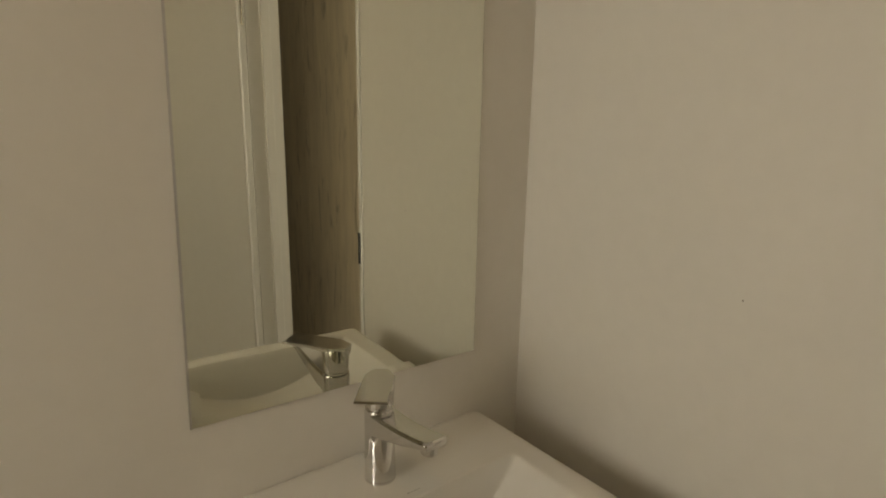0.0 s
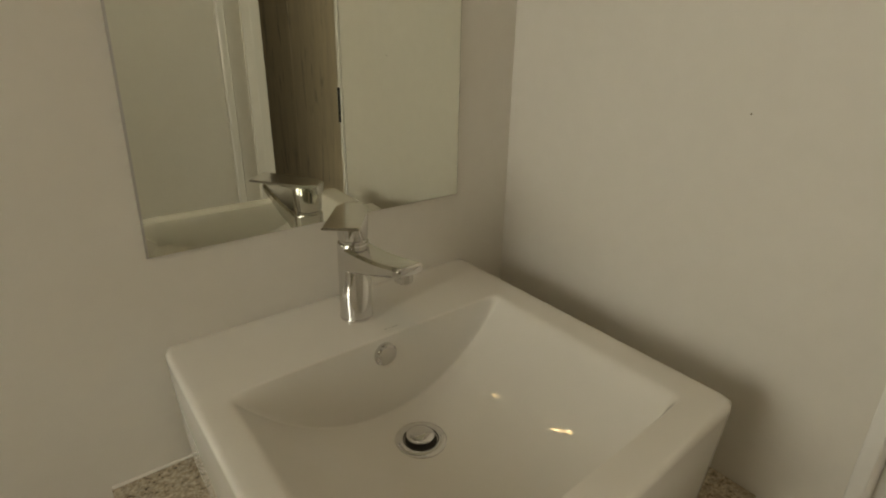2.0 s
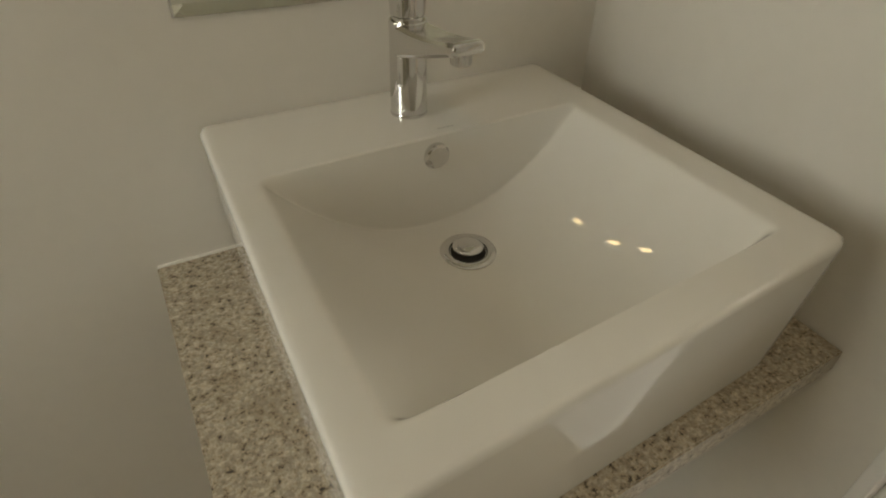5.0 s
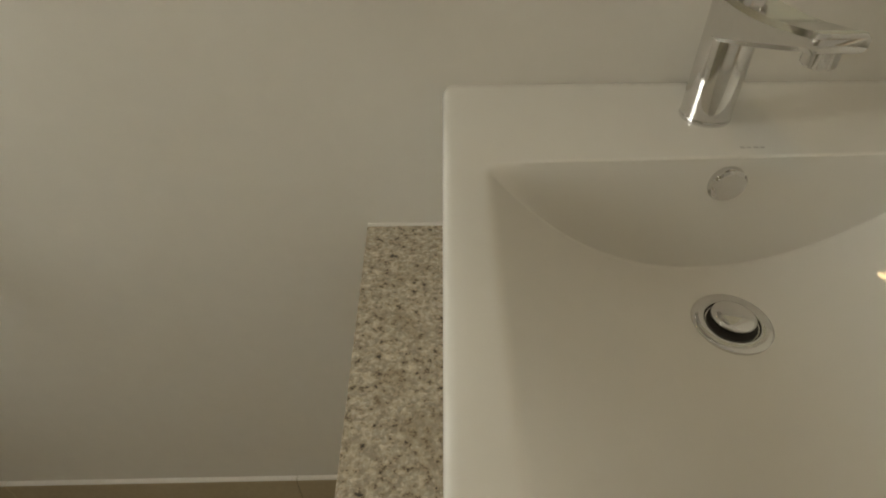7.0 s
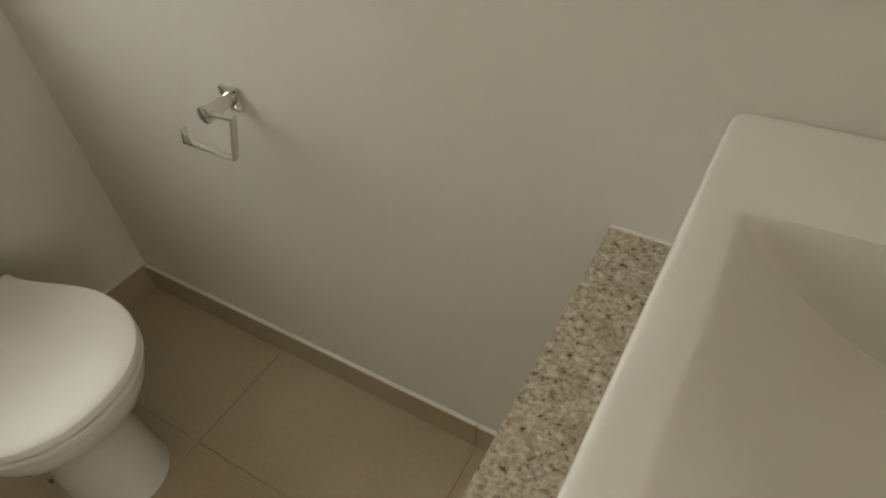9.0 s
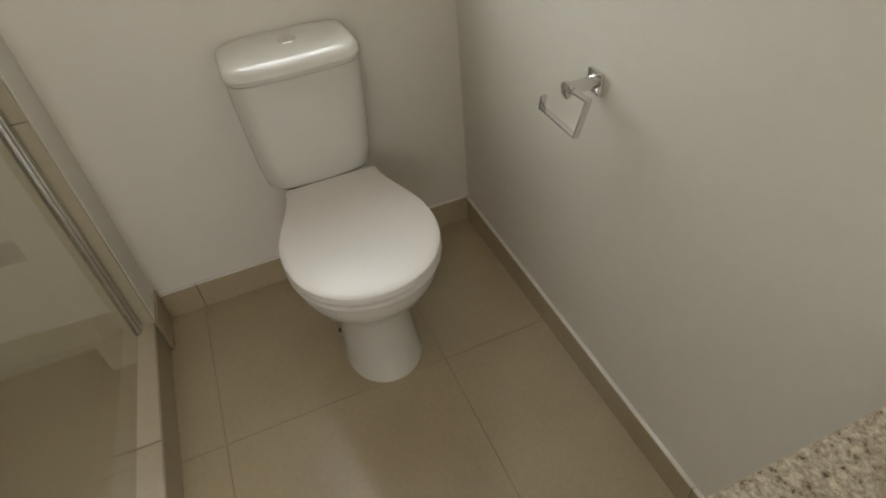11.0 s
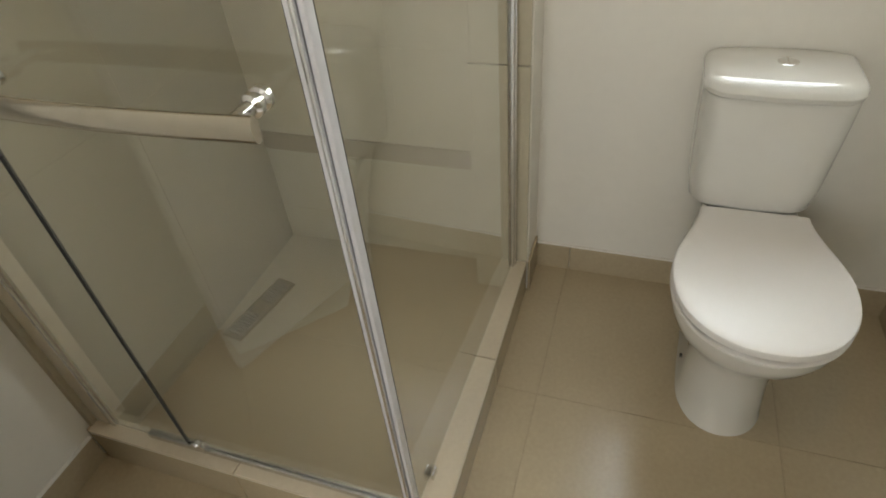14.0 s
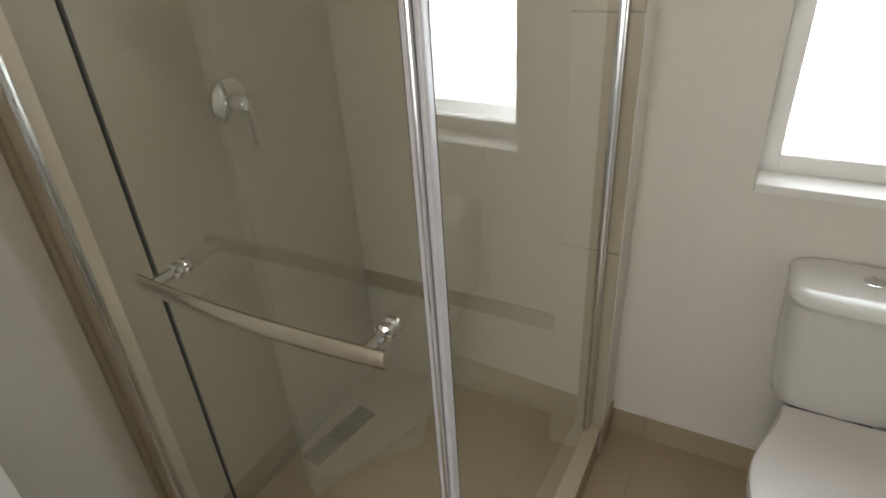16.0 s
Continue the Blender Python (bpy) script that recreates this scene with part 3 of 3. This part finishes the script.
def basin_body():
    bm = bmesh.new()
    xs = axis_steps(BX0 + 0.008, BX1 - 0.008, [BCX + sgn * BHW * k for sgn in (-1, 1) for k in (0.94, 0.96, 0.975, 0.985, 0.995, 1.005, 1.015, 1.025, 1.04, 1.06)], 60)
    ys = axis_steps(BY0 + 0.008, BY1 - 0.004, [-0.149 - 0.002 * i for i in range(13)] + [-0.502 + 0.002 * i for i in range(12)] + [-0.392 + 0.004 * i for i in range(17)], 56)
    grid = [[bm.verts.new((x, y, BZ - bowl_depth(x, y))) for y in ys] for x in xs]
    for i in range(len(xs) - 1):
        for j in range(len(ys) - 1):
            bm.faces.new((grid[i][j], grid[i + 1][j], grid[i + 1][j + 1], grid[i][j + 1]))
    loop = [grid[i][0] for i in range(len(xs))] + [grid[-1][j] for j in range(1, len(ys))] + [grid[i][-1] for i in range(len(xs) - 2, -1, -1)] + [grid[0][j] for j in range(len(ys) - 2, 0, -1)]
    cx, cy = (BX0 + BX1) / 2, (BY0 + BY1) / 2
    prev = loop
    # rounded lip, then walls leaning in towards the counter
    for out, z in ((0.0035, BZ - 0.0006), (0.006, BZ - 0.0022), (0.0078, BZ - 0.006), (0.008, BZ - 0.012), (-0.008, GZ + 0.0003)):
        ring = []
        for v in loop:
            x, y = v.co.x, v.co.y
            nx = x + (out if x > BX1 - 0.009 else -max(out, -0.002) if x < BX0 + 0.009 else 0)
            ny = y + (-out if y < BY0 + 0.009 else min(out, 0.003) if y > BY1 - 0.005 else 0)
            ring.append(bm.verts.new((nx, ny, z)))
        n = len(loop)
        for i in range(n):
            bm.faces.new((prev[i], ring[i], ring[(i + 1) % n], prev[(i + 1) % n]))
        prev = ring
    bm.faces.new(prev)
    return bm


basin = thing("wash_basin", "square white glazed ceramic basin sitting on the granite counter", "wash basin")
bm = basin_body()
RR = 0.016
for v in bm.verts:      # corners rounded in plan
    for sx, cx0 in ((-1, BX0 + RR), (1, BX1 - RR)):
        for sy, cy0 in ((-1, BY0 + RR), (1, BY1 + 0.002 - RR)):
            p, q = (v.co.x - cx0) * sx, (v.co.y - cy0) * sy
            if p > 0 and q > 0:
                k = max(p, q) / math.hypot(p, q)
                v.co.x, v.co.y = cx0 + sx * p * k, cy0 + sy * q * k
for v in bm.verts:      # the plan widens a little towards the front
    x, y = v.co.x, v.co.y
    v.co.x, v.co.y = BCX + (x - BCX) * (1 - 0.075 * y), y * (1 - 0.145 * (x - BCX))
body = part("bowl", bm, CERAMIC, basin)

DX, DY = -0.366, -0.243
dz = BZ - bowl_depth(DX, DY)
waste = part("waste", turned((DX, DY, dz - 0.0005), (0, 0, 1), ((0, 0), (0, 0.0365), (0.003, 0.036), (0.0045, 0.033), (0.0035, 0.025), (0.0015, 0.0235), (0.0015, 0)), 48), CHROME, basin, "chrome waste flange")
# dark disc paints the shaded gap round the plug
part("waste_gap_shade", turned((DX, DY, dz + 0.0012), (0, 0, 1), ((0, 0), (0, 0.0225), (0.0012, 0.0225), (0.0012, 0)), 40), DARK, waste, "dark disc standing in for the shade under the plug", smooth=False)
dome = [(0, 0.0), (0, 0.018), (0.0018, 0.0200), (0.0034, 0.0202)] + [(0.0034 + 0.0046 * math.sin(a), 0.0202 * math.cos(a)) for a in (math.pi / 2 * i / 9 for i in range(1, 10))] + [(0.0080, 0)]
part("plug", turned((DX + 0.001, DY + 0.0025, dz + 0.0042), (0.02, 0.05, 1), dome, 48), CHROME, waste, "domed chrome pop-up plug")
part("overflow_cap", turned((-0.368, -0.1575, 0.904), (0, -1, -0.10), ((-0.004, 0), (-0.004, 0.0175), (0.003, 0.0175), (0.0055, 0.0155), (0.0065, 0)), 36), CHROME, basin, "round chrome overflow cover")
for i, (w, h) in enumerate(((0.004, 0.004), (0.0035, 0.003), (0.0045, 0.0035), (0.0035, 0.003))):
    x = -0.356 + i * 0.0062
    part("maker_mark", box(x, x + w, -0.1385, -0.1385 + h * 0.7, BZ + 0.0002, BZ + 0.0005), MARK, basin, "small printed maker's mark", smooth=False)

# mixer tap
tap = thing("basin_mixer", "chrome single-lever mixer tap standing on the basin", "tap")
FX, FY = -0.3675, -0.077
part("body", turned((FX, FY, BZ), (0, 0, 1), ((0, 0), (0, 0.0245), (0.002, 0.0250), (0.004, 0.0244), (0.006, 0.0240), (0.118, 0.0232), (0.121, 0.0222), (0.121, 0)), 56), CHROME, tap)
part("cartridge", turned((FX, FY, BZ + 0.121), (0, 0, 1), ((0, 0), (0, 0.0195), (0.005, 0.0195), (0.007, 0.0215), (0.046, 0.0235), (0.048, 0.0225), (0.048, 0)), 48), CHROME, tap)
rings = []
for i in range(14):
    k = i / 13
    y = FY - 0.006 - 0.138 * k
    w = 0.0215 - 0.0015 * k
    zt = BZ + 0.119 + 0.019 * k - 0.004 * math.sin(math.pi * k)
    zb = zt - 0.026 * (1 - k) ** 1.4 - 0.0145
    r = 0.004
    rings.append([(FX - w, y, zb + r), (FX - w + r, y, zb), (FX + w - r, y, zb), (FX + w, y, zb + r), (FX + w, y, zt - r), (FX + w - r, y, zt), (FX - w + r, y, zt), (FX - w, y, zt - r)])
tip = rings[-1]
tz = sum(p[2] for p in tip) / 8
for k, out in ((0.86, 0.0025), (0.6, 0.0045)):      # rounded nose
    rings.append([(FX + (p[0] - FX) * (0.5 + 0.5 * k), p[1] - out, tz + (p[2] - tz) * k + 0.002 * (1 - k)) for p in tip])
part("spout", tube(rings), CHROME, tap, "angular chrome spout")
part("aerator", turned((FX, FY - 0.131, BZ + 0.126), (0, 0, -1), ((0, 0), (0, 0.0120), (0.014, 0.0120), (0.0155, 0.0108), (0.0145, 0.009), (0.0145, 0)), 28), CHROME, tap)
ld = Vector((-0.62, -0.78, 0)).normalized()
lp = Vector((-ld.y, ld.x, 0))
rings = []
for i in range(12):
    k = i / 11
    o = Vector((FX, FY, BZ + 0.172)) + ld * (-0.024 + 0.110 * k)
    o.z += 0.003 * k
    w = 0.0235 * (0.55 + 0.45 * ease(k * 5)) + 0.001 * k
    th = 0.016 - 0.012 * ease(k * 1.6)
    rings.append([o + lp * w + Vector((0, 0, -0.003)), o + lp * (w - 0.002) + Vector((0, 0, 0.0)), o - lp * (w - 0.002), o - lp * w + Vector((0, 0, -0.003)), o - lp * (w - 0.003) + Vector((0, 0, -th)), o + lp * (w - 0.003) + Vector((0, 0, -th))])
part("lever", tube(rings), CHROME, tap, "broad flat chrome lever")

# bevelled mirror
mir = thing("mirror", "frameless wall mirror with a slim polished edge", "mirror")
MX0, MX1, MZ0, MZB, MZ1 = -0.621, -0.121, 1.063, 1.057, 1.86
bm = bmesh.new()
bev = 0.014
lo = [bm.verts.new((x, -0.0039, z)) for x, z in ((MX0, MZ0), (MX1, MZB), (MX1, MZ1), (MX0 + 0.018, MZ1))]
hi = [bm.verts.new((x, -0.0042, z)) for x, z in ((MX0 + bev, MZ0 + bev), (MX1 - bev, MZB + bev), (MX1 - bev, MZ1 - bev), (MX0 + 0.018 + bev, MZ1 - bev))]
bm.faces.new(hi)
for i in range(4):
    bm.faces.new((lo[i], lo[(i + 1) % 4], hi[(i + 1) % 4], hi[i]))
part("silvered_face", bm, MIRROR, mir, smooth=False)
back = [(MX0 - 0.0012, MZ0 - 0.0008), (MX1 + 0.0022, MZB - 0.0008), (MX1 + 0.0022, MZ1 + 0.0008), (MX0 + 0.0168, MZ1 + 0.0008)]
part("backing", tube([[(x, y, z) for x, z in back] for y in (-0.0002, -0.0016)]), MIRROR_EDGE, mir, smooth=False)
# aluminium strip imitates the light caught by the left bevel
edge = [(MX0 - 0.0016, MZ0), (MX0 + 0.0012, MZ0), (MX0 + 0.0192, MZ1), (MX0 + 0.0164, MZ1)]
part("mirror_edge_glint", tube([[(x, y, z) for x, z in edge] for y in (-0.0017, -0.0048)]), ALU, mir, "metal strip standing in for the bright reflection along the bevel", smooth=False)

# paper holder
hold = thing("paper_holder", "square chrome toilet paper holder screwed to the wall", "paper holder")
PX, PZ = -1.382, 0.768
part("wall_plate", box(PX - 0.021, PX + 0.021, -0.008, -0.0005, PZ - 0.021, PZ + 0.021, 0.0015), CHROME, hold)
part("screw", turned((PX + 0.004, -0.0005, PZ - 0.024), (0, 0, -1), ((0, 0), (0, 0.003), (0.002, 0.003), (0.002, 0)), 12), DARK, hold, "dark grub screw under the plate")
part("arm", turned((PX, -0.008, PZ), (0, -1, 0), ((0, 0), (0, 0.0125), (0.050, 0.0125), (0.051, 0.015), (0.058, 0.015), (0.059, 0.013), (0.059, 0)), 28), CHROME, hold)
hpts = [Vector((PX + 0.008, -0.061, PZ + 0.004)), Vector((PX + 0.066, -0.063, PZ + 0.009)), Vector((PX + 0.042, -0.066, PZ - 0.072)), Vector((PX - 0.077, -0.066, PZ - 0.070)), Vector((PX - 0.071, -0.066, PZ - 0.044))]
for p, q in zip(hpts, hpts[1:]):
    dvec = (q - p).normalized()
    side_v = dvec.cross(Vector((0, 1, 0))).normalized()
    up_v = Vector((0, 1, 0))
    e = dvec * 0.002
    part("strap", tube([[c + side_v * 0.002 + up_v * 0.006, c - side_v * 0.002 + up_v * 0.006, c - side_v * 0.002 - up_v * 0.006, c + side_v * 0.002 - up_v * 0.006] for c in (p - e, q + e)]), CHROME, hold, smooth=False)

# ---- toilet ----
toi = thing("toilet", "white ceramic close-coupled toilet with the lid closed", "toilet")
TY, TC = -0.495, -0.5105


def outline(front, back, hw, back_hw, wide, n=40, cy=TY):
    """Plan of a pan or seat: round at the front, narrower and flat at the back."""
    pts = []
    for i in range(n + 1):
        a = math.pi * (i / n) - math.pi / 2
        c, s = math.cos(a), math.sin(a)
        pts.append((wide + (front - wide) * abs(c) ** 0.92, cy + hw * math.copysign(abs(s) ** 0.94, s)))
    m = 8
    for i in range(1, m + 1):
        k = i / m
        pts.append((wide + (back - wide) * k, cy + hw + (back_hw - hw) * ease(k) ** 1.1))
    for i in range(m, 0, -1):
        k = i / m
        pts.append((wide + (back - wide) * k, cy - hw - (back_hw - hw) * ease(k) ** 1.1))
    return pts


def lifted(pts, z, tilt=0.0):
    return [(x, y, z + tilt * (x + 1.64)) for x, y in pts]


rim = []
for z, fr, bk, hw, bh, wd in ((0.0, -1.522, -1.90, 0.105, 0.095, -1.66), (0.03, -1.530, -1.90, 0.100, 0.092, -1.66), (0.12, -1.545, -1.91, 0.096, 0.09, -1.67), (0.20, -1.545, -1.93, 0.099, 0.10, -1.67), (0.25, -1.522, -1.95, 0.116, 0.09, -1.66), (0.29, -1.488, -1.97, 0.142, 0.095, -1.65), (0.33, -1.452, -1.99, 0.164, 0.10, -1.64), (0.37, -1.434, -2.0, 0.175, 0.105, -1.64), (0.392, -1.431, -2.0, 0.177, 0.106, -1.64), (0.398, -1.436, -1.998, 0.174, 0.104, -1.64)):
    rim.append(lifted(outline(fr, bk, hw, bh, wd), z))
part("pan", tube(rim), TCERAMIC, toi)
seat_rings = [lifted(outline(f, -1.865, h, b, -1.63), z) for z, f, h, b in ((0.400, -1.430, 0.178, 0.118), (0.402, -1.425, 0.181, 0.121), (0.4085, -1.424, 0.182, 0.122), (0.4110, -1.427, 0.180, 0.120), (0.4120, -1.440, 0.168, 0.110))]
part("seat", tube(seat_rings), SEATPL, toi, "white plastic seat ring")
lid_rings = [lifted(outline(f, -1.872, h, b, -1.63), z) for z, f, h, b in ((0.4175, -1.446, 0.162, 0.105), (0.4185, -1.430, 0.179, 0.119), (0.421, -1.4245, 0.182, 0.122), (0.431, -1.4245, 0.182, 0.122), (0.4355, -1.427, 0.180, 0.120), (0.4375, -1.432, 0.1755, 0.116), (0.4382, -1.445, 0.166, 0.108), (0.4386, -1.54, 0.10, 0.06))]
part("lid", tube(lid_rings), SEATPL, toi, "white plastic lid, closed")
for s in (-1, 1):
    part("hinge", turned((-1.876, TY + s * 0.075 - 0.012, 0.418), (0, 1, 0), ((0, 0), (0, 0.010), (0.024, 0.010), (0.024, 0)), 16), SEATPL, toi)
    part("bolt_cap", turned((-1.706, TY + s * 0.1005, 0.056), (0, s, 0), ((-0.004, 0), (-0.004, 0.006), (0.002, 0.0055), (0.003, 0)), 16), DARK, toi, "dark fixing bolt cap")


def tank_ring(z, x0, x1, hw, r, bow=0.0, n=7):
    """A rounded box in plan, bowed out at the front."""
    pts = []
    hw *= 0.95
    for cx, cy, a0 in ((x1 - r, TC + hw - r, 0), (x0 + 0.012, TC + hw - 0.012, 90), (x0 + 0.012, TC - hw + 0.012, 180), (x1 - r, TC - hw + r, 270)):
        rr = r if cx > x0 + 0.05 else 0.012
        for i in range(n + 1):
            a = radians(a0 + 90 * i / n)
            x, y = cx + rr * math.cos(a), cy + rr * math.sin(a)
            pts.append((x + (bow * (1 - ((y - TC) / hw) ** 2) if x > x0 + 0.06 else 0), y, z))
    for i in range(1, 10):
        y = TC - hw + r + (2 * hw - 2 * r) * i / 10
        pts.append((x1 + bow * (1 - ((y - TC) / hw) ** 2), y, z))
    return pts


# dark block paints in the shade beneath the cistern
part("tank_gap_shade", box(-2.0, -1.888, TC - 0.085, TC + 0.085, 0.398, 0.4255), DARK, toi, "dark block standing in for the shade under the cistern", smooth=False)
part("tank", tube([tank_ring(z, -2.034, f, h, 0.045, 0.012) for z, f, h in ((0.425, -1.905, 0.124), (0.430, -1.893, 0.135), (0.445, -1.882, 0.145), (0.50, -1.877, 0.153), (0.60, -1.874, 0.159), (0.68, -1.871, 0.163), (0.735, -1.870, 0.164))]), TCERAMIC, toi, "white ceramic cistern")
# near-black ring for the shade line below the lid
part("tank_seam_shade", tube([tank_ring(z, -2.03, -1.8725, 0.1605, 0.045, 0.012) for z in (0.735, 0.7372)]), DARK, toi, "dark ring standing in for the shade under the cistern lid", smooth=False)
part("tank_lid", tube([tank_ring(z, -2.036, f, h, 0.05, 0.014) for z, f, h in ((0.737, -1.870, 0.162), (0.7395, -1.864, 0.166), (0.752, -1.860, 0.168), (0.763, -1.865, 0.165), (0.771, -1.875, 0.158), (0.776, -1.892, 0.146), (0.7788, -1.915, 0.122), (0.7808, -1.944, 0.085), (0.7814, -1.968, 0.055))]), TCERAMIC, toi, "rounded white cistern lid")
btn = part("flush_button", turned((-1.965, TC + 0.006, 0.7790), (0, 0, 1), ((0, 0), (0, 0.022), (0.003, 0.022), (0.0045, 0.019), (0.0045, 0)), 36), CHROME, toi, "chrome dual flush button")
part("button_split", box(-1.986, -1.944, TC + 0.005, TC + 0.007, 0.7836, 0.7838), SATIN, btn, smooth=False)


toi.matrix_basis = Matrix.Translation((0.028, 0.0426, 0)) @ Matrix.Diagonal((1.0, 0.985, 0.965, 1))


# ---- floor tiles ----
PITCH = 0.58
def clipped(lo, hi, a, b):
    return max(lo, a), min(hi, b)


for i in range(-1, 4):
    for j in range(-1, 4):
        for rx0, ry0, ry1 in ((XC + 0.001, -1.03, -0.001), (-1.08, YD + 0.001, -1.03)):
            x0, x1 = clipped(-1.501 - PITCH + PITCH * i, -1.501 + PITCH * i, rx0, 0.058)
            y0, y1 = clipped(-0.31 - PITCH * j, -0.31 + PITCH - PITCH * j, ry0, ry1)
            if x1 - x0 > 0.02 and y1 - y0 > 0.02:
                g0 = 0.0 if y0 == -1.03 else 0.001
                g1 = 0.0 if y1 == -1.03 else 0.001
                part("tile", box(x0 + 0.001, x1 - 0.001, y0 + g0, y1 - g1, -0.012, 0.0, 0.0006, 1), FLOOR, floor, smooth=False)
